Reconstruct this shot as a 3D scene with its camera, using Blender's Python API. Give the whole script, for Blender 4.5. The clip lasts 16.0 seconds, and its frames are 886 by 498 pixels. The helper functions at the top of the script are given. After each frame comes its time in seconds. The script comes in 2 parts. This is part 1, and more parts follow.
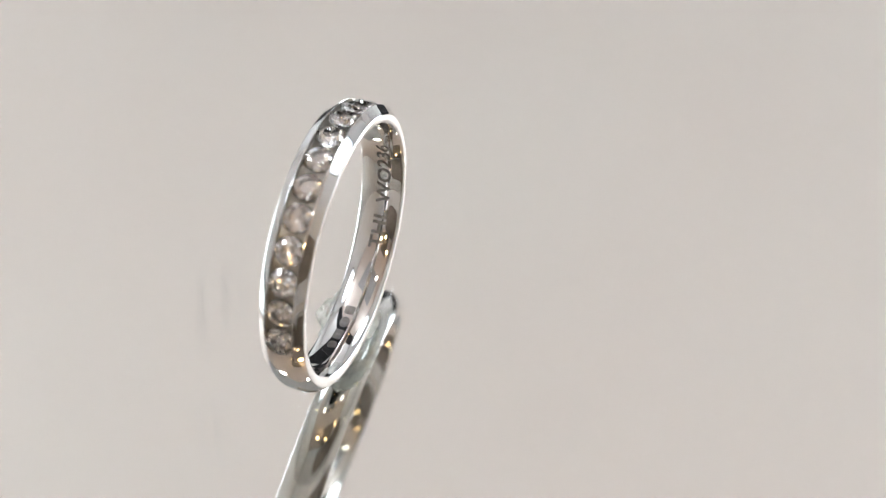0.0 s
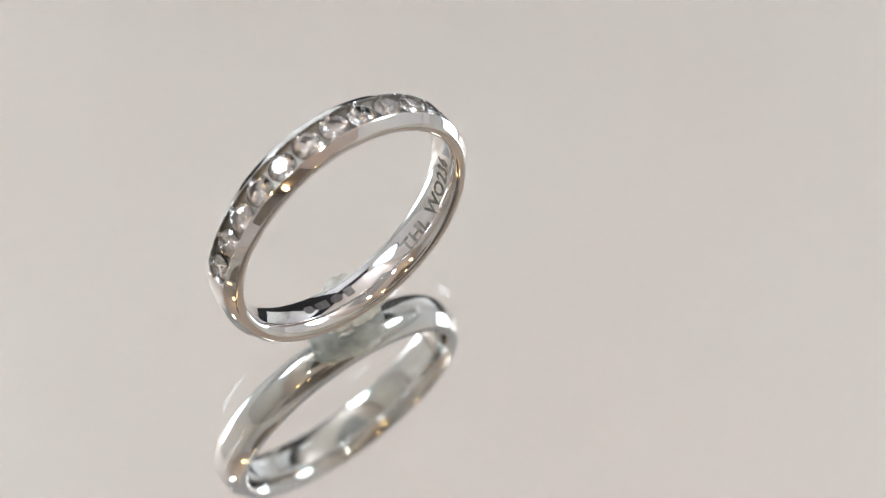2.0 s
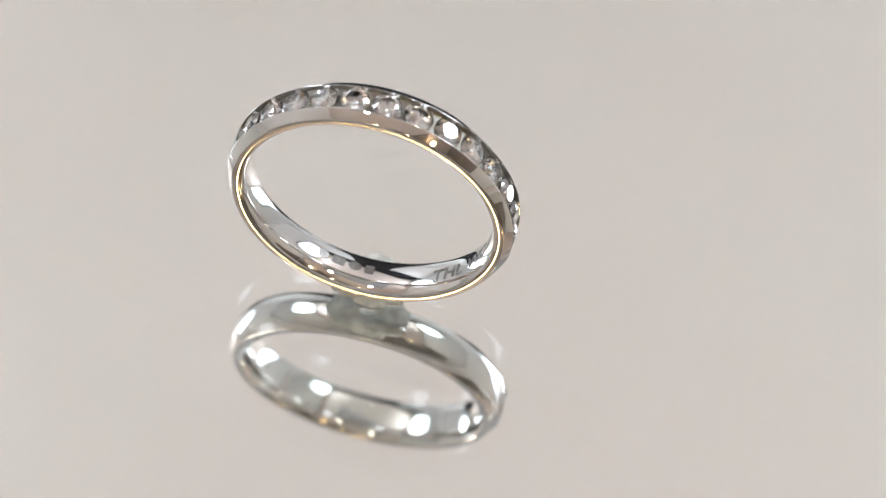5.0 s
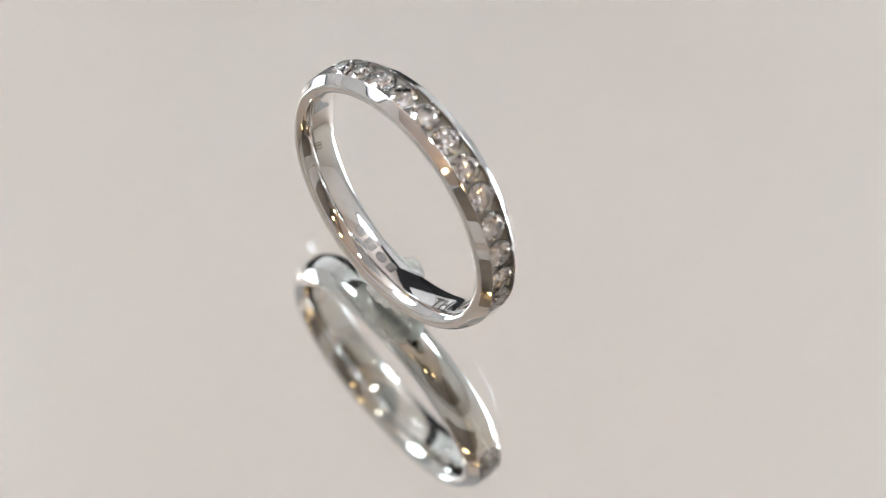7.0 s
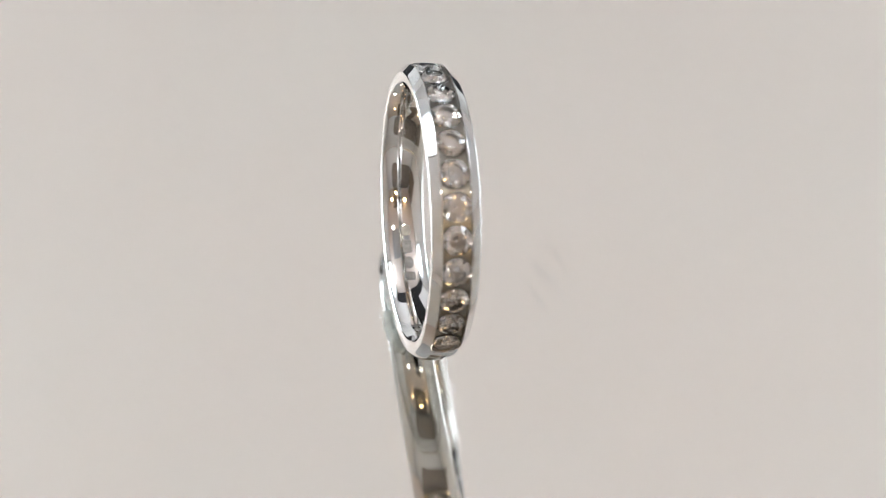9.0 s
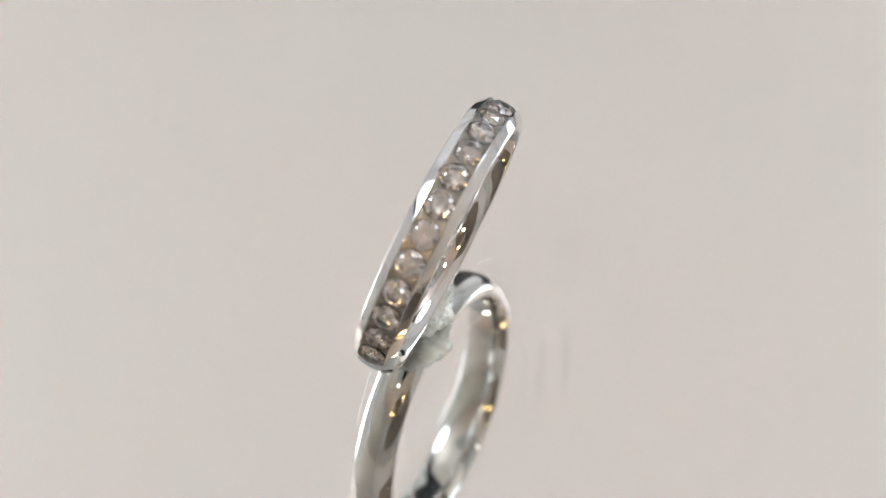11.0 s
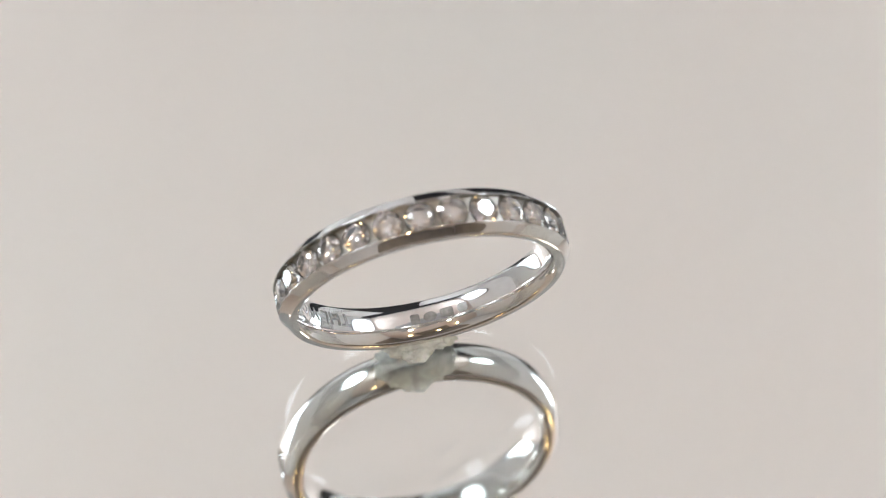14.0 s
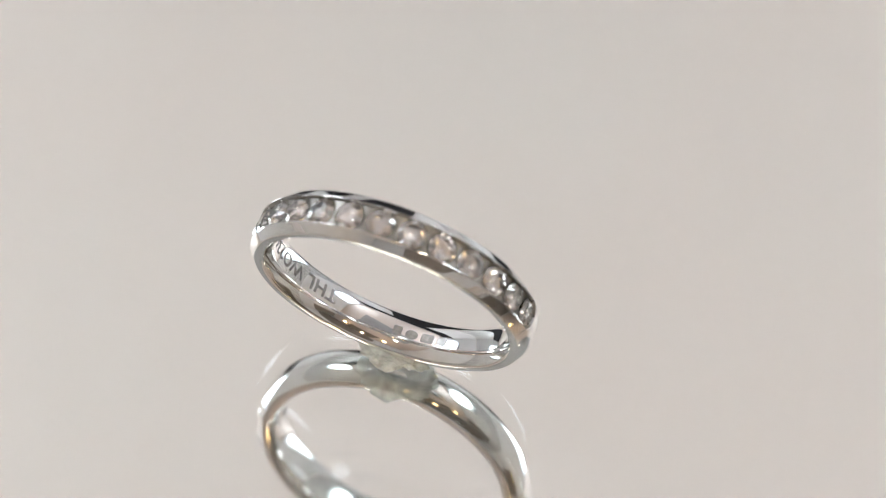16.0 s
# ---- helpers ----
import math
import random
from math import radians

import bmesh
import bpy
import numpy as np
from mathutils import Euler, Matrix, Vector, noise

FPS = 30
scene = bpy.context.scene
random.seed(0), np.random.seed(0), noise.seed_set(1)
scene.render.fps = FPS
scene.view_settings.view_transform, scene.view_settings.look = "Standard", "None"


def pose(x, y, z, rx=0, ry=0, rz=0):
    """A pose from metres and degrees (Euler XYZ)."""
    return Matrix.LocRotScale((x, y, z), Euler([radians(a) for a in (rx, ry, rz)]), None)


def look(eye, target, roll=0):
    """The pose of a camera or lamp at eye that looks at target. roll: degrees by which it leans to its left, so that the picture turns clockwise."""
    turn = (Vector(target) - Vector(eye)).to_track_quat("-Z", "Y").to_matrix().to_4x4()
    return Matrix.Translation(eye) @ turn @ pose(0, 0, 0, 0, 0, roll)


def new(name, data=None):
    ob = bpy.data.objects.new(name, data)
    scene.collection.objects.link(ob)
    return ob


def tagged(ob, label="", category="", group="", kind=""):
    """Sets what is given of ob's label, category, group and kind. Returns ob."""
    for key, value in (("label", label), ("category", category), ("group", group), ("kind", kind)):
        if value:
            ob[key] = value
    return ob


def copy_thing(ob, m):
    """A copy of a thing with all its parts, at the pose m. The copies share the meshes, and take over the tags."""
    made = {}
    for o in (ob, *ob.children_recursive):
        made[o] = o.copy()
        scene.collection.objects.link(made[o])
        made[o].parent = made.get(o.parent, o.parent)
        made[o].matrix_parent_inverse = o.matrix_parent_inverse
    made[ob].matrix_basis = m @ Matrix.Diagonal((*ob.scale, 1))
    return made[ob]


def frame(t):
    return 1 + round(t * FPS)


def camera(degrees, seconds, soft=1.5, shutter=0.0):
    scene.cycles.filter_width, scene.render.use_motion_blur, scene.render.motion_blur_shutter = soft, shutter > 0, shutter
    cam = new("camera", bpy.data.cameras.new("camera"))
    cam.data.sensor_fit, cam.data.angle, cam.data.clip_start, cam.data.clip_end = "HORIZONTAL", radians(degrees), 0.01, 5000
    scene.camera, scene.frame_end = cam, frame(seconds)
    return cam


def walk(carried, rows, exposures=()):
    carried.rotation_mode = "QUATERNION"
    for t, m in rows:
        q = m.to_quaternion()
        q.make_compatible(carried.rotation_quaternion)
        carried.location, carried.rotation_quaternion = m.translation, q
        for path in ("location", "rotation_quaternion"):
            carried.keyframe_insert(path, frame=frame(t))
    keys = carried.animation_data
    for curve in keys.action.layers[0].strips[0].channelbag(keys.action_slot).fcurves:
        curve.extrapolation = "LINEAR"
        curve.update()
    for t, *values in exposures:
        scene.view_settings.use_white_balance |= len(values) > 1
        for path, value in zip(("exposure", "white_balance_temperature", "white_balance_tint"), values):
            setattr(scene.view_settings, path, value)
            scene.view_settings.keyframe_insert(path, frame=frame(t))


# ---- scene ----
cam = camera(9.041, 16.0, soft=0.85)
MM = 0.001
LIFT = -0.56          # the ring stands on the glass at z = 0
SPIN = -16.923        # degrees a second, seen from above


def aim(eye, pitch, yaw):
    p, y = radians(pitch), radians(yaw)
    return Vector(eye) + Vector((math.sin(y) * math.cos(p), math.cos(y) * math.cos(p), math.sin(p)))


EYE = (0, -194.256 * MM, (339.809 + LIFT) * MM)
VIEW = look(EYE, aim(EYE, -59.538, 1.146), 1.948)
walk(cam, [(0.0, VIEW), (16.0, VIEW)], [(0.0, 0.0), (16.0, 0.0)])
cam.data.dof.use_dof = True
cam.data.dof.focus_distance = 0.384
cam.data.dof.aperture_fstop = 32.0

# ---- world: the dim room beyond the booth ----
world = bpy.data.worlds.new("world")
scene.world = world
world.use_nodes = True
world.node_tree.nodes["Background"].inputs["Color"].default_value = (0.9, 0.85, 0.8, 1)
world.node_tree.nodes["Background"].inputs["Strength"].default_value = 0.05

PANEL_GLOW = 15.2
BULB_GLOW = 95.0


# ---- materials ----
def material(name, colour, rough=0.5, metal=0.0, **more):
    m = bpy.data.materials.new(name)
    m.use_nodes = True
    b = m.node_tree.nodes["Principled BSDF"]
    b.inputs["Base Color"].default_value = (*colour, 1)
    b.inputs["Roughness"].default_value = rough
    b.inputs["Metallic"].default_value = metal
    for k, v in more.items():
        b.inputs[k.replace("_", " ")].default_value = v
    return m


def grain(m, scale, low, high, bump=0.0, detail=6.0, second=0.0):
    """Noise between two colours, with an optional fine relief."""
    t = m.node_tree
    b = t.nodes["Principled BSDF"]
    co = t.nodes.new("ShaderNodeTexCoord")
    n = t.nodes.new("ShaderNodeTexNoise")
    n.inputs["Scale"].default_value, n.inputs["Detail"].default_value = scale, detail
    r = t.nodes.new("ShaderNodeValToRGB")
    r.color_ramp.elements[0].color, r.color_ramp.elements[1].color = (*low, 1), (*high, 1)
    r.color_ramp.elements[0].position, r.color_ramp.elements[1].position = 0.3, 0.7
    t.links.new(co.outputs["Object"], n.inputs["Vector"])
    t.links.new(n.outputs["Fac"], r.inputs["Fac"])
    t.links.new(r.outputs["Color"], b.inputs["Base Color"])
    if bump:
        n2 = t.nodes.new("ShaderNodeTexNoise")
        n2.inputs["Scale"].default_value = second or scale * 9
        u = t.nodes.new("ShaderNodeBump")
        u.inputs["Strength"].default_value, u.inputs["Distance"].default_value = bump, 0.00002
        t.links.new(co.outputs["Object"], n2.inputs["Vector"])
        t.links.new(n2.outputs["Fac"], u.inputs["Height"])
        t.links.new(u.outputs["Normal"], b.inputs["Normal"])
    return m


def glowing(name, colour, strength):
    m = bpy.data.materials.new(name)
    m.use_nodes = True
    b = m.node_tree.nodes["Principled BSDF"]
    b.inputs["Base Color"].default_value = (*colour, 1)
    b.inputs["Emission Color"].default_value = (*colour, 1)
    b.inputs["Emission Strength"].default_value = strength
    return m


GOLD = grain(material("polished_white_gold", (0.80, 0.79, 0.775), 0.04, 1.0), 900, (0.78, 0.77, 0.755), (0.83, 0.82, 0.81), 0.03, second=2500)
# band metal with the shade of the gaps between stones put into its colour
SHADED_SATIN = grain(material("shaded_channel_metal", (0.35, 0.335, 0.305), 0.4, 1.0), 2500, (0.30, 0.287, 0.262), (0.40, 0.383, 0.348), 0.2)
SEAT = grain(material("polished_seat", (0.9, 0.895, 0.885), 0.08, 1.0), 2500, (0.88, 0.875, 0.865), (0.92, 0.915, 0.905))
DIAMOND = material("diamond", (1, 1, 1), 0.0, 0.0, IOR=2.42, Transmission_Weight=1.0)
ENGRAVED = grain(material("engraved_metal", (0.27, 0.265, 0.255), 0.45, 1.0), 3000, (0.20, 0.195, 0.19), (0.34, 0.33, 0.32), 0.2)
MARK = grain(material("stamped_metal", (0.33, 0.32, 0.31), 0.42, 1.0), 3000, (0.25, 0.245, 0.237), (0.41, 0.40, 0.385), 0.2)
GLASS = material("mirror_glass", (1, 1, 1), 0.0, 0.0, IOR=1.5, Transmission_Weight=1.0)
SILVER = material("mirror_silver", (0.91, 0.935, 0.915), 0.0, 1.0)
GEL = bpy.data.materials.new("clear_putty")
GEL.use_nodes = True
PAPER = grain(material("warm_white_card", (0.75, 0.70, 0.655), 0.9), 14, (0.800, 0.692, 0.632), (0.792, 0.704, 0.646))
WALLWHITE = grain(material("white_card", (0.75, 0.765, 0.78), 0.85), 8, (0.72, 0.735, 0.75), (0.78, 0.795, 0.81))
BLACK = grain(material("black_cloth", (0.012, 0.012, 0.014), 0.95), 40, (0.008, 0.008, 0.01), (0.02, 0.02, 0.024))
BROWN = grain(material("brown_card", (0.25, 0.225, 0.205), 0.85), 12, (0.215, 0.19, 0.172), (0.285, 0.26, 0.238))
GREYCARD = grain(material("grey_card", (0.42, 0.415, 0.42), 0.9), 10, (0.39, 0.385, 0.39), (0.45, 0.445, 0.45))
TABLE = grain(material("pale_tabletop", (0.5, 0.485, 0.48), 0.6), 20, (0.45, 0.435, 0.43), (0.55, 0.535, 0.53))
HOUSING = grain(material("black_housing", (0.02, 0.02, 0.02), 0.45), 30, (0.015, 0.015, 0.015), (0.03, 0.03, 0.03))
PANEL = glowing("panel_diffuser", (0.86, 0.935, 1.02), PANEL_GLOW)
PANEL_DIM = glowing("dimmer_panel_diffuser", (0.86, 0.935, 1.02), PANEL_GLOW)


def hot_centre(m, half_w, half_h, glow):
    """The diffuser is brightest before its lamp and dims towards its rim."""
    t = m.node_tree
    b = t.nodes["Principled BSDF"]
    co = t.nodes.new("ShaderNodeTexCoord")
    mp = t.nodes.new("ShaderNodeMapping")
    mp.inputs["Scale"].default_value = (1 / half_w, 0, 1 / half_h)
    ln = t.nodes.new("ShaderNodeVectorMath")
    ln.operation = "LENGTH"
    mr = t.nodes.new("ShaderNodeMapRange")
    mr.interpolation_type = "SMOOTHSTEP"
    for k, v in (("From Min", 0.35), ("From Max", 1.0), ("To Min", glow), ("To Max", 0.75)):
        mr.inputs[k].default_value = v
    t.links.new(co.outputs["Object"], mp.inputs["Vector"])
    t.links.new(mp.outputs["Vector"], ln.inputs[0])
    t.links.new(ln.outputs["Value"], mr.inputs["Value"])
    t.links.new(mr.outputs["Result"], b.inputs["Emission Strength"])


hot_centre(PANEL, 0.21, 0.18, PANEL_GLOW * 1.12)
hot_centre(PANEL_DIM, 0.21, 0.18, PANEL_GLOW * 0.87)
BULBWHITE = glowing("white_bulb", (1.0, 0.93, 0.82), BULB_GLOW)
BULB = glowing("warm_bulb", (1.0, 0.66, 0.30), BULB_GLOW)


def soft_gel(m):
    """Cloudy clear putty: clear parts with milky white flecks in them, and a wet gloss."""
    t = m.node_tree
    out = t.nodes["Material Output"]
    t.nodes.remove(t.nodes["Principled BSDF"])
    clear = t.nodes.new("ShaderNodeBsdfTransparent")
    clear.inputs["Color"].default_value = (0.975, 0.992, 0.982, 1)
    milk = t.nodes.new("ShaderNodeBsdfTranslucent")
    white = t.nodes.new("ShaderNodeBsdfDiffuse")
    wet = t.nodes.new("ShaderNodeBsdfGlossy")
    wet.inputs["Roughness"].default_value = 0.12
    for n in (milk, white):
        n.inputs["Color"].default_value = (0.95, 0.975, 0.96, 1)
    co = t.nodes.new("ShaderNodeTexCoord")
    n = t.nodes.new("ShaderNodeTexNoise")
    n.inputs["Scale"].default_value, n.inputs["Detail"].default_value, n.inputs["Roughness"].default_value = 700, 6, 0.6
    r = t.nodes.new("ShaderNodeValToRGB")
    r.color_ramp.elements[0].position, r.color_ramp.elements[1].position = 0.36, 0.68
    r.color_ramp.elements[0].color, r.color_ramp.elements[1].color = (0.3, 0.3, 0.3, 1), (0.66, 0.66, 0.66, 1)
    u = t.nodes.new("ShaderNodeBump")
    u.inputs["Strength"].default_value, u.inputs["Distance"].default_value = 0.3, 0.0002
    t.links.new(co.outputs["Object"], n.inputs["Vector"])
    t.links.new(n.outputs["Fac"], r.inputs["Fac"])
    t.links.new(n.outputs["Fac"], u.inputs["Height"])
    for x in (white, wet):
        t.links.new(u.outputs["Normal"], x.inputs["Normal"])
    a, b, c = (t.nodes.new("ShaderNodeMixShader") for i in range(3))
    a.inputs["Fac"].default_value, c.inputs["Fac"].default_value = 0.5, 0.06
    t.links.new(r.outputs["Color"], b.inputs["Fac"])
    t.links.new(milk.outputs["BSDF"], a.inputs[1])
    t.links.new(white.outputs["BSDF"], a.inputs[2])
    t.links.new(clear.outputs["BSDF"], b.inputs[1])
    t.links.new(a.outputs["Shader"], b.inputs[2])
    t.links.new(b.outputs["Shader"], c.inputs[1])
    t.links.new(wet.outputs["BSDF"], c.inputs[2])
    t.links.new(c.outputs["Shader"], out.inputs["Surface"])


soft_gel(GEL)


# ---- builders ----
def part(name, bm, mat, parent=None, label="", smooth=False):
    me = bpy.data.meshes.new(name)
    bm.normal_update()
    bm.to_mesh(me)
    bm.free()
    me.materials.append(mat)
    for f in me.polygons:
        f.use_smooth = smooth
    ob = new(name, me)
    if parent:
        ob.parent = parent
    if label:
        ob["label"] = label
    return ob


def box_mesh(x0, x1, y0, y1, z0, z1, bevel=0.0):
    bm = bmesh.new()
    bmesh.ops.create_cube(bm, size=1)
    for v in bm.verts:
        v.co = Vector(((x0 + x1) / 2 + v.co.x * (x1 - x0), (y0 + y1) / 2 + v.co.y * (y1 - y0), (z0 + z1) / 2 + v.co.z * (z1 - z0)))
    if bevel:
        bmesh.ops.bevel(bm, geom=bm.edges[:], offset=bevel, segments=2, affect="EDGES")
    return bm


def lathe(profile, steps=96):
    """A closed solid of revolution about z from (radius, height) pairs, first and last on the axis."""
    bm = bmesh.new()
    rings = []
    for r, z in profile:
        if r < 1e-9:
            rings.append([bm.verts.new((0, 0, z))])
        else:
            rings.append([bm.verts.new((r * math.cos(2 * math.pi * i / steps), r * math.sin(2 * math.pi * i / steps), z)) for i in range(steps)])
    for a, b in zip(rings, rings[1:]):
        for i in range(steps):
            j = (i + 1) % steps
            quad = [a[i % len(a)], a[j % len(a)], b[j % len(b)], b[i % len(b)]]
            quad = [v for k, v in enumerate(quad) if v not in quad[:k]]
            bm.faces.new(quad)
    bmesh.ops.recalc_face_normals(bm, faces=bm.faces[:])
    return bm


# ---- the booth ----
TOP = 0.62
FLOOR_Z = -0.022


def structure(name, bm, mat, label):
    return tagged(part(name, bm, mat), label, "", "", "structure")


structure("floor", box_mesh(-0.62, 0.62, -0.82, 0.72, FLOOR_Z - 0.02, FLOOR_Z), TABLE, "plain pale grey tabletop under the turntable")
structure("ceiling", box_mesh(-0.6, 0.6, -0.8, 0.7, TOP, TOP + 0.01), PAPER, "warm white card ceiling of the photo booth")
structure("ceiling_dark", box_mesh(-0.11, 0.28, -0.78, -0.42, TOP - 0.012, TOP - 0.002), BROWN, "dim brown board on the ceiling over the camera")
structure("ceiling_grey", box_mesh(-0.30, 0.30, -0.167, 0.125, TOP - 0.012, TOP - 0.002), GREYCARD, "grey board on the ceiling over the turntable")
structure("wall_right_dark", box_mesh(0.588, 0.598, -0.785, -0.42, 0.20, TOP - 0.014), BROWN, "dim brown board on the side wall behind the camera")
structure("wall_left", box_mesh(-0.61, -0.6, -0.8, 0.7, FLOOR_Z, TOP), WALLWHITE, "plain white card side wall")
structure("wall_right", box_mesh(0.6, 0.61, -0.8, 0.7, FLOOR_Z, TOP), WALLWHITE, "plain white card side wall")
structure("wall_front", box_mesh(-0.6, 0.6, -0.81, -0.8, FLOOR_Z, TOP), WALLWHITE, "plain white card wall behind the camera")
structure("wall_back", box_mesh(-0.6, 0.6, 0.7, 0.71, FLOOR_Z, TOP), WALLWHITE, "white card back wall")
structure("wall_back_dark", box_mesh(-0.115, 0.205, 0.68, 0.698, FLOOR_Z + 0.002, 0.398), BLACK, "black cloth hung on the back wall")
structure("wall_back_top_dark", box_mesh(-0.6, 0.6, 0.684, 0.697, 0.40, TOP - 0.002), BLACK, "black cloth strip along the top of the back wall")


def rounded_slab(w, h, y0, y1, r, steps=8):
    """A slab in the xz plane with round corners."""
    bm = bmesh.new()
    out = []
    for cx, cz, a0 in ((w - r, h - r, 0), (r - w, h - r, 90), (r - w, r - h, 180), (w - r, r - h, 270)):
        for i in range(steps + 1):
            a = radians(a0 + 90 * i / steps)
            out.append((cx + r * math.cos(a), cz + r * math.sin(a)))
    f = [bm.verts.new((x, y0, z)) for x, z in out]
    b = [bm.verts.new((x, y1, z)) for x, z in out]
    bm.faces.new(f)
    bm.faces.new(b[::-1])
    for i in range(len(out)):
        j = (i + 1) % len(out)
        bm.faces.new((f[i], b[i], b[j], f[j]))
    bmesh.ops.recalc_face_normals(bm, faces=bm.faces[:])
    return bm


dark_board = structure("wall_front_dark", rounded_slab(0.40, 0.205, -0.004, 0.004, 0.13), BROWN, "dim brown board with round corners on the wall behind the camera")
dark_board.matrix_basis = pose(0.19, -0.794, 0.402)


def light_panel(m, glow):
    """A soft lamp on a side wall: a black backing behind a milky diffuser."""
    ob = new("light_panel")
    ob.matrix_basis = m
    part("diffuser", rounded_slab(0.20, 0.17, -0.03, -0.012, 0.12), glow, ob, "glowing milky white diffuser")
    part("backing", rounded_slab(0.206, 0.176, -0.011, 0.004, 0.124), HOUSING, ob, "black backing tray")
    return tagged(ob, "flat white lamp panel on the booth's side wall", "lamp", "booth lamp panels")


light_panel(pose(-0.595, 0.345, 0.42, 0, 0, 90), PANEL)
light_panel(pose(0.595, 0.345, 0.42, 0, 0, -90), PANEL_DIM)


def spot_lamp(m, glow):
    ob = new("spot_lamp")
    ob.matrix_basis = m
    part("housing", lathe([(0, 0.05), (0.020, 0.05), (0.027, 0.046), (0.036, 0.0), (0.033, 0.0), (0.028, 0.017), (0, 0.017)], 32), HOUSING, ob, "black can housing", True)
    part("bulb", lathe([(0, 0.016), (0.016, 0.014), (0.0215, 0.007), (0.018, -0.001), (0.008, -0.006), (0, -0.008)], 24), glow, ob, "glowing bulb", True)
    return ob


def at_angle(az, el, dist):
    a, e = radians(az), radians(el)
    return Vector((math.sin(a) * math.cos(e), math.cos(a) * math.cos(e), math.sin(e))) * dist


def spot_row(angles, glow, label, group):
    """Spot lamps that face the turntable."""
    first = None
    for az, el in angles:
        eye = at_angle(az, el, (TOP - 0.036) / math.sin(radians(el)))
        m = look(eye, (0, 0, 0))
        if first is None:
            first = tagged(spot_lamp(m, glow), label, "lamp", group)
        else:
            copy_thing(first, m)


spot_row(((146, 44), (177, 42), (-158, 45)), BULB, "small black spot lamp with a warm bulb", "row of warm spot lamps")
spot_row(((128, 67), (-134, 66)), BULBWHITE, "small black spot lamp with a white bulb", "pair of white spot lamps")

# ---- the turning mirror ----
plate = new("turntable")
T_GLASS = 0.00335
R_PLATE = 0.11
tagged(plate, "round turning mirror plate of thick polished glass", "mirror")
part("glass", lathe([(0, 0), (R_PLATE - 0.001, 0), (R_PLATE, -0.001), (R_PLATE, -0.0035), (R_PLATE - 0.0005, -0.0040), (0, -0.0040)], 128), GLASS, plate, "clear glass over the silvering")
part("silvering", lathe([(0, -T_GLASS), (R_PLATE - 0.0012, -T_GLASS), (R_PLATE - 0.0012, -T_GLASS - 0.0002), (0, -T_GLASS - 0.0002)], 128), SILVER, plate, "silver mirror layer")
part("platter", lathe([(0, -0.0042), (R_PLATE - 0.005, -0.0042), (R_PLATE - 0.004, -0.006), (R_PLATE - 0.004, -0.012), (R_PLATE - 0.05, FLOOR_Z), (0, FLOOR_Z)], 96), HOUSING, plate, "black turning platter")

FILM = grain(material("greasy_film", (0.95, 0.95, 0.94), 0.5, 1.0, Alpha=0.015), 300, (0.92, 0.92, 0.91), (0.97, 0.97, 0.96))
DUST = grain(material("grey_dust", (0.6, 0.58, 0.55), 0.9), 4000, (0.45, 0.43, 0.40), (0.75, 0.73, 0.70))


def smears():
    """Thin wiped streaks of grease on the glass, each thicker along its middle."""
    bm = bmesh.new()
    r = random.Random(11)
    layer = 0
    for middle_x, middle_y, spread_x, spread_y, count, lean in ((-11.6, 0.8, 1.0, 1.8, 6, 0.05), (-12.6, -8.3, 0.35, 0.5, 2, 0.25)):
        for i in range(count):
            x, y = r.gauss(middle_x, spread_x), r.gauss(middle_y, spread_y)
            ln, wd, bend = r.uniform(2.4, 5.5), r.uniform(0.35, 0.9), r.uniform(-0.2, 0.2)
            a = lean + r.uniform(-0.15, 0.15)
            for size in (1.0, 0.55):
                layer += 1
                z = 0.004 + 0.0002 * layer
                rows = []
                for j in range(13):
                    f = j / 12 - 0.5
                    w = wd * size * math.sqrt(max(0.01, 1 - (2 * f) ** 2)) / 2
                    u, v = bend * f * f * 4, f * ln * (0.5 + 0.5 * size)
                    rows.append([bm.verts.new(((x + (u + k * w) * math.cos(a) - v * math.sin(a)) * MM, (y + (u + k * w) * math.sin(a) + v * math.cos(a)) * MM, z * MM)) for k in (-1, 1)])
                for p, q in zip(rows, rows[1:]):
                    bm.faces.new((p[0], p[1], q[1], q[0]))
    return bm


def dust():
    bm = bmesh.new()
    r = random.Random(5)
    for i in range(60):
        a, d = r.uniform(0, 6.283), r.uniform(3, 30)
        s = r.uniform(0.012, 0.035) * MM
        m = Matrix.Translation((d * math.cos(a) * MM - 0.003, d * math.sin(a) * MM, s * 0.6 + 0.00001)) @ Matrix.Rotation(r.uniform(0, 3), 4, "Z") @ Matrix.Diagonal((s * r.uniform(1, 2.5), s, s * 0.6, 1))
        bmesh.ops.create_icosphere(bm, subdivisions=1, radius=1, matrix=m)
    return bm


tagged(part("smear", smears(), FILM, plate, "faint white greasy streaks"), kind="stuff")
tagged(part("dust", dust(), DUST, plate, "fine grey dust specks"), kind="stuff")

# ---- the ring ----
R_TOP, R_EDGE, DROP, WIDE, NARROW = 10.30, 9.85, 0.262, 3.45, 0.85
R_IN, R_INEDGE, R_SHIFT = 8.90, 9.22, 0.711
STONES, FIRST, STEP = 14, 15.952, 12.935
MID = FIRST + STEP * (STONES - 1) / 2
CHANNEL = 1.0
TILT, AZIMUTH = radians(-7.751), radians(-199.362)
NORMAL = Vector((math.cos(TILT) * math.cos(AZIMUTH), math.cos(TILT) * math.sin(AZIMUTH), math.sin(TILT)))
ACROSS = Vector((-math.sin(AZIMUTH), math.cos(AZIMUTH), 0))
UP = NORMAL.cross(ACROSS)
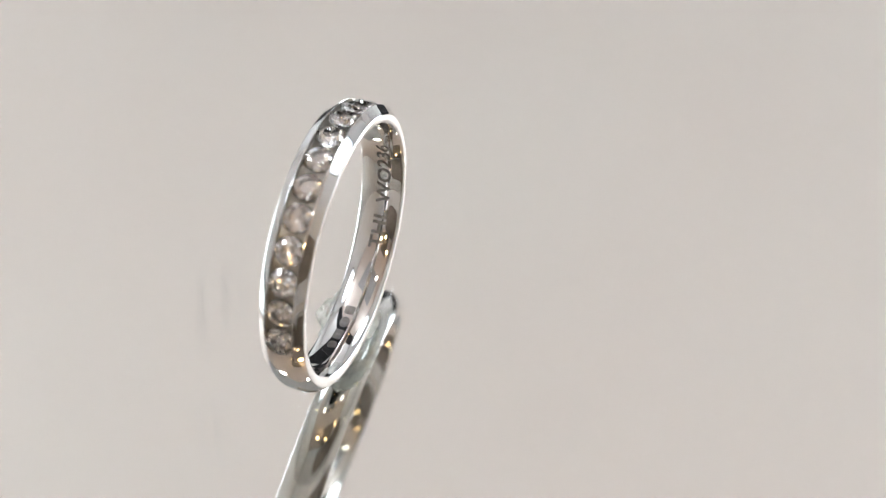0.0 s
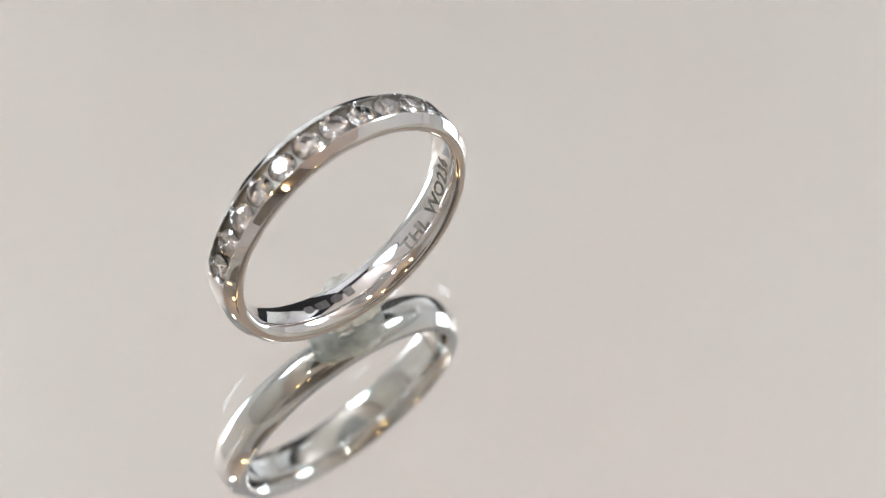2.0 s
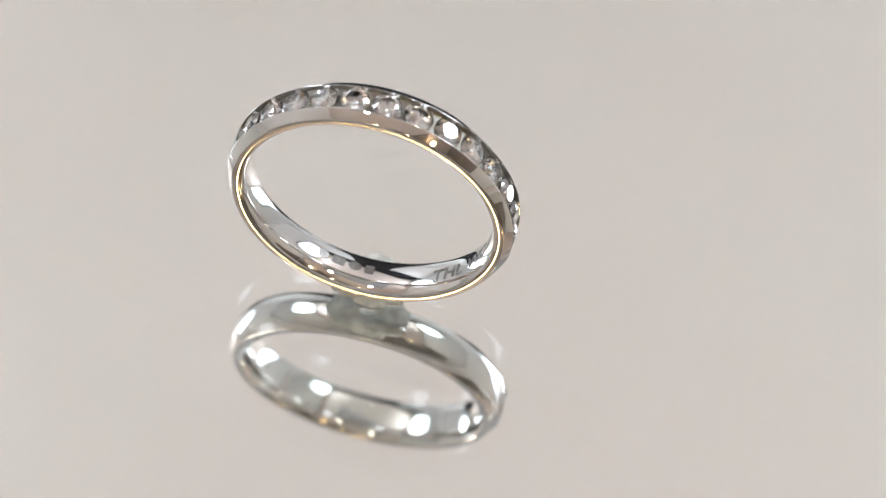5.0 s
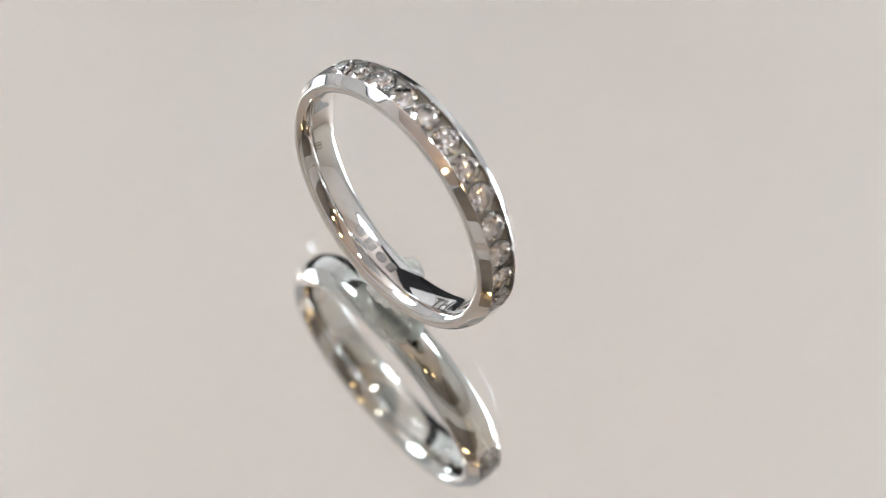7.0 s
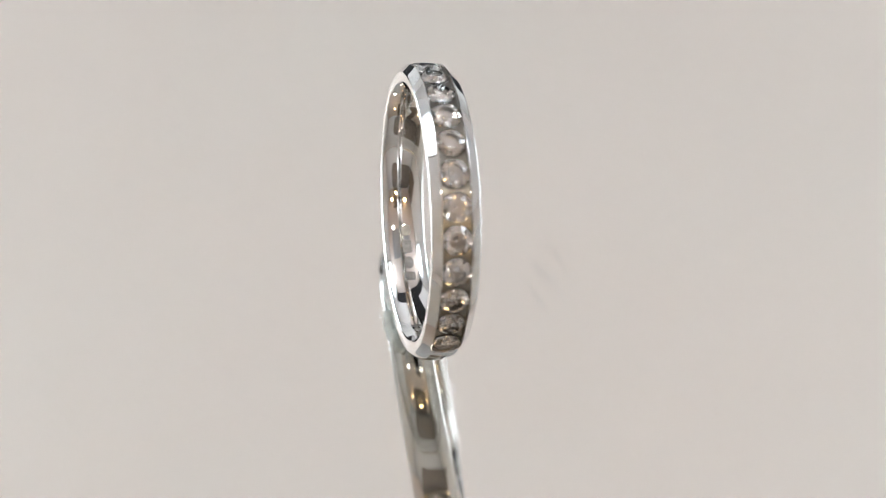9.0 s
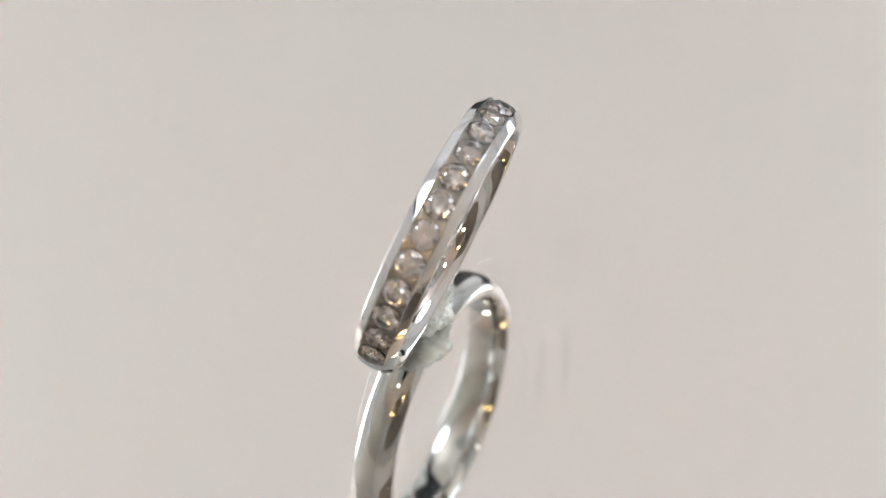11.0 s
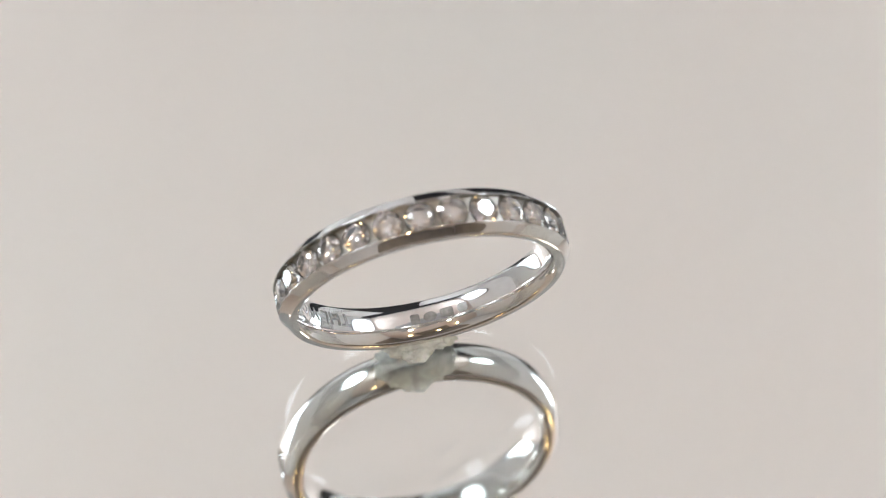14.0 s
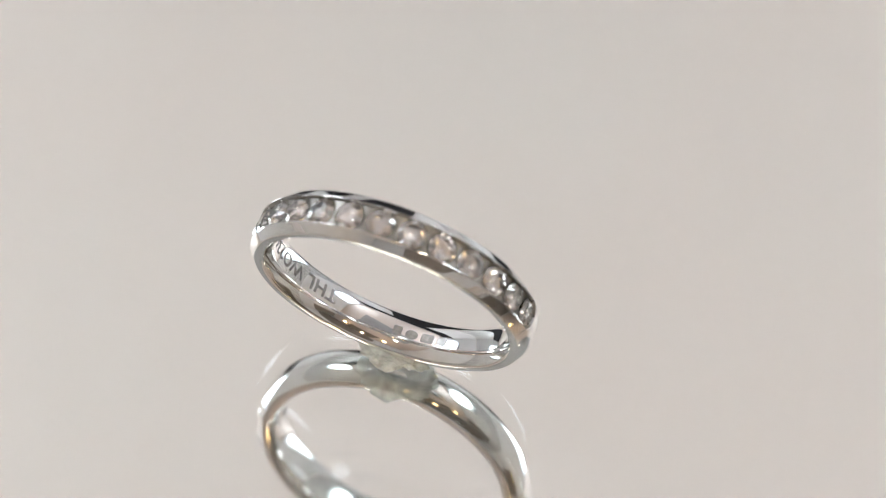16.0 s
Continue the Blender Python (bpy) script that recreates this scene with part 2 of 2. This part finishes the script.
CENTRE = Vector((-3.507, -0.682, 10.541 + LIFT)) * MM
STAND = Matrix.Translation(CENTRE) @ Matrix((ACROSS, UP, NORMAL)).transposed().to_4x4()


def sag(deg):
    return (1 - math.cos(radians(deg - MID))) / 2


def half_width(deg):
    return WIDE / 2 * (1 - (1 - NARROW) * sag(deg))


def inner_radius(deg, a):
    h = half_width(deg)
    return R_IN - R_SHIFT * sag(deg) + (R_INEDGE - R_IN + 0.2 * sag(deg)) * min(1, abs(a) / h) ** 2.8


def on_ring(deg, r, a):
    return Vector((r * math.cos(radians(deg)), r * math.sin(radians(deg)), a)) * MM


def channel_half(deg):
    """Half the width of the channel for the stones, with round ends."""
    over = abs((deg - MID + 180) % 360 - 180) - STEP * (STONES - 1) / 2
    s = max(0.0, over * radians(1) * R_TOP) / 1.12
    return CHANNEL * math.sqrt(max(0.0, 1 - s * s))


def pit_depth(deg, a):
    """Depth of the channel's floor below the crown: a cone under each stone, raised between them."""
    i = min(STONES - 1, max(0, round((deg - FIRST) / STEP)))
    away = math.hypot(radians(deg - FIRST - STEP * i) * R_TOP, a)
    return 0.36 + max(0.0, 1.11 - away) * 0.95


LANES = 9


def roundness(deg):
    """0 along the stones, where the shoulders are flat; 1 where the plain shank is rounded."""
    over = abs((deg - MID + 180) % 360 - 180) - STEP * (STONES - 1) / 2 - 5.0
    x = min(1.0, max(0.0, over / 16.0))
    return x * x * (3 - 2 * x)


def ring_profile(deg):
    """(axial, radius) pairs round the band's section; the first lanes are the channel's floor."""
    d, h, c, q = DROP * sag(deg), half_width(deg), channel_half(deg), roundness(deg)
    k = h / (WIDE / 2)
    e = c / CHANNEL
    t = R_TOP - d
    low = R_EDGE - d - 0.12 * sag(deg)
    wide = CHANNEL * k
    lip = c if c > 0 else wide
    rim = max(c + 0.035, 0.985 * k)

    def crown(a):
        x = min(1.0, max(0.0, (a - rim) / (h - 0.09 - rim)))
        flat = t - (t - low) * (x - 0.05 * x * (1 - x))
        return flat * (1 - q) + (t - (t - low) * min(1.0, a / (h - 0.09)) ** 2.7) * q

    half = []
    for i in range(LANES):
        a = lip * 0.97 * i / (LANES - 1)
        half.append((a, crown(a) - pit_depth(deg, a) * min(1.0, e * 1.8)))
    half.append((lip * 0.99, crown(lip) - 0.05 * min(1, e * 3)))
    half.append((lip + 0.008, crown(lip + 0.008) - 0.004 * (1 - q)))
    half.append((rim - 0.01, crown(rim - 0.01)))
    half.append((rim + 0.02, crown(rim + 0.02)))
    for f in (0.2, 0.4, 0.6, 0.8, 0.93):
        a = rim + (h - 0.09 - rim) * f
        half.append((a, crown(a)))
    half.append((h - 0.09, low))
    half.append((h - 0.04, low - 0.045))
    half.append((h - 0.012, low - 0.10))
    inner = R_INEDGE - (R_SHIFT - 0.2) * sag(deg)
    half.append((h, low - 0.17))
    half.append((h, inner + 0.21))
    half.append((h - 0.012, inner + 0.12))
    half.append((h - 0.035, inner + 0.05))
    for f in (0.95, 0.9, 0.83, 0.72, 0.58, 0.40, 0.2):
        half.append((h * f, inner_radius(deg, h * f)))
    mid = (0.0, inner_radius(deg, 0.0))
    other = [(-a, r) for a, r in half[:0:-1]]
    return half + [mid] + other


def ring_band():
    bm = bmesh.new()
    steps = 1080
    loops = []
    for i in range(steps):
        deg = 360 * i / steps - 100
        loops.append([bm.verts.new(on_ring(deg, r, a)) for a, r in ring_profile(deg)])
    n = len(loops[0])
    for i in range(steps):
        p, q = loops[i], loops[(i + 1) % steps]
        for j in range(n):
            f = bm.faces.new((p[j], p[(j + 1) % n], q[(j + 1) % n], q[j]))
            f.smooth = True
            deg = 360 * i / steps - 100
            # gaps take the shade-darkened metal, the cones under the stones the bright one
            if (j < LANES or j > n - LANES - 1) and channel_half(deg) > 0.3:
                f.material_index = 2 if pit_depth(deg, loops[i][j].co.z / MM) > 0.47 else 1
    bmesh.ops.recalc_face_normals(bm, faces=bm.faces[:])
    return bm


ring = new("ring")
tagged(ring, "polished white gold half eternity ring with channel set diamonds", "ring")
band = part("band", ring_band(), GOLD, ring, "polished white metal band", True)
band.data.materials.append(SHADED_SATIN)
band.data.materials.append(SEAT)
band.data.set_sharp_from_angle(angle=radians(40))


def brilliant(radius):
    """A round brilliant: table, star, kite and girdle facets above, mains and halves below; z is its axis."""
    bm = bmesh.new()
    r = radius

    def circle(n, rr, z, off=0.0):
        return [bm.verts.new((rr * math.cos(2 * math.pi * (i + off) / n), rr * math.sin(2 * math.pi * (i + off) / n), z)) for i in range(n)]

    table = circle(8, 0.57 * r, 0.31 * r)
    star = circle(8, 0.80 * r, 0.175 * r, 0.5)
    girt = circle(16, r, 0.02 * r)
    girb = circle(16, r, -0.02 * r)
    low = circle(8, 0.24 * r, -0.68 * r, 0.5)
    culet = bm.verts.new((0, 0, -0.87 * r))
    bm.faces.new(table)
    for i in range(8):
        j = (i + 1) % 8
        bm.faces.new((table[i], star[i], table[j]))
        bm.faces.new((table[i], star[i - 1], girt[2 * i], star[i]))
        bm.faces.new((star[i], girt[2 * i], girt[2 * i + 1]))
        bm.faces.new((star[i], girt[2 * i + 1], girt[(2 * i + 2) % 16]))
        bm.faces.new((low[i], girb[2 * i + 1], girb[2 * i]))
        bm.faces.new((low[i], girb[(2 * i + 2) % 16], girb[2 * i + 1]))
        bm.faces.new((culet, low[i], girb[2 * i], low[i - 1]))
    for i in range(16):
        bm.faces.new((girt[i], girb[i], girb[(i + 1) % 16], girt[(i + 1) % 16]))
    bmesh.ops.recalc_face_normals(bm, faces=bm.faces[:])
    return bm


rng = random.Random(4)
for i in range(STONES):
    deg = FIRST + STEP * i
    out = on_ring(deg, 1000, 0).normalized()
    side = Vector((0, 0, 1))
    turn = Matrix((side.cross(out), side, out)).transposed().to_4x4()
    wob = pose(0, 0, 0, rng.uniform(-2.5, 2.5), rng.uniform(-2.5, 2.5), rng.uniform(0, 45))
    s = part("diamond", brilliant(1.05 * MM), DIAMOND, ring, "round brilliant cut clear diamond")
    s.matrix_basis = Matrix.Translation(on_ring(deg, 9.99 - DROP * sag(deg), 0)) @ turn @ wob

# ---- stamped marks and engraving inside the band ----
def inside(u, v, deg0, lift):
    """A point of the band's inner face: u mm along the reading line from deg0, v mm towards the +axis side."""
    deg = deg0 - math.degrees(u / R_IN)
    return on_ring(deg, inner_radius(deg, v) - lift, v)


def engraving(words, deg0, height, length, middle):
    curve = bpy.data.curves.new("engraving", "FONT")
    curve.body, curve.size, curve.resolution_u = words, 1.0, 4
    curve.space_character, curve.offset = 1.05, 0.022
    temp = new("engraving_outline", curve)
    dg = bpy.context.evaluated_depsgraph_get()
    me = bpy.data.meshes.new_from_object(temp.evaluated_get(dg))
    bpy.data.objects.remove(temp)
    bm = bmesh.new()
    bm.from_mesh(me)
    bpy.data.meshes.remove(me)
    bmesh.ops.triangulate(bm, faces=bm.faces[:])
    for reach in (0.3, 0.15, 0.08):
        long = [e for e in bm.edges if e.calc_length() > reach]
        bmesh.ops.subdivide_edges(bm, edges=long, cuts=1)
        bmesh.ops.triangulate(bm, faces=bm.faces[:])
    xs, ys = [v.co.x for v in bm.verts], [v.co.y for v in bm.verts]
    for v in bm.verts:
        u = (v.co.x - min(xs)) / (max(xs) - min(xs)) * length
        w = ((v.co.y - min(ys)) / (max(ys) - min(ys)) - 0.5) * height + middle
        v.co = inside(u, w, deg0, 0.014)
    return bm


part("engraving", engraving("THL WO236", -124.3, 1.02, 9.0, -0.28), ENGRAVED, ring, "engraved grey letters inside the band")


def stamp(deg0, middle, outline):
    """A stamped mark: a frosted field with a raised smaller field on it."""
    bm = bmesh.new()
    for size, lift in ((1.0, 0.024), (0.55, 0.036)):
        bm.faces.new([bm.verts.new(inside(x * size, y * size + middle, deg0, lift)) for x, y in outline])
    bmesh.ops.triangulate(bm, faces=bm.faces[:])
    return bm


def oval(a, b, n=20, power=1.0):
    out = []
    for i in range(n):
        c, q = math.cos(2 * math.pi * i / n), math.sin(2 * math.pi * i / n)
        out.append((a * math.copysign(abs(c) ** power, c), b * math.copysign(abs(q) ** power, q)))
    return out


for deg0, outline in ((-91.0, oval(0.36, 0.36, 20, 0.35)), (-83.6, oval(0.50, 0.34)), (-75.2, oval(0.52, 0.33, 20, 0.3)), (-67.1, oval(0.42, 0.34, 20, 0.8))):
    part("hallmark", stamp(deg0, 0.03, outline), MARK, ring, "frosted stamped mark")

def bars():
    """A worn mark of three short strokes."""
    bm = bmesh.new()
    for x in (-0.28, 0.0, 0.28):
        bm.faces.new([bm.verts.new(inside(x + dx, dy - 0.31, -17.0, 0.02)) for dx, dy in ((-0.12, -0.22), (-0.03, -0.24), (0.12, 0.22), (0.03, 0.24))])
    return bm


part("worn_mark", bars(), MARK, ring, "worn stamped strokes")

# ---- the putty ----
FOOT = CENTRE - UP * (R_TOP - DROP) * MM


def putty_mesh():
    """A pressed lump with ragged, torn lobes."""
    bm = bmesh.new()
    bmesh.ops.create_icosphere(bm, subdivisions=6, radius=1)
    for v in bm.verts:
        n = noise.noise(v.co * 1.7 + Vector((3, 1, 7))) * 0.34 + noise.noise(v.co * 4.5) * 0.17 + noise.noise(v.co * 11) * 0.05
        c = v.co * (1 + n)
        v.co = Vector((c.x * 2.75 * MM, (c.y * 1.9 - 0.5) * MM, max(0.02 * MM, (c.z * 0.55 + 0.10 + 0.12 * noise.noise(v.co * 6 + Vector((9, 0, 2)))) * MM)))
    return bm


putty = tagged(part("putty", putty_mesh(), GEL, None, "", True), "clear greenish lump of putty under the ring", "putty")
PUTTY_AT = Matrix.Translation((FOOT.x, FOOT.y, 0)) @ Matrix.Rotation(AZIMUTH + math.pi / 2, 4, "Z")


WOBBLE = Vector((0, 0, 1)).rotation_difference(Vector((-0.003, 0.010, 1))).to_matrix().to_4x4()  # the plate sits a little askew


def motions():
    """Ring, putty and mirror turn together about the plate's axis."""
    for thing, start in ((plate, WOBBLE), (ring, STAND), (putty, PUTTY_AT)):
        walk(thing, [(t / 2, Matrix.Rotation(radians(SPIN * t / 2), 4, "Z") @ start) for t in range(33)])


motions()
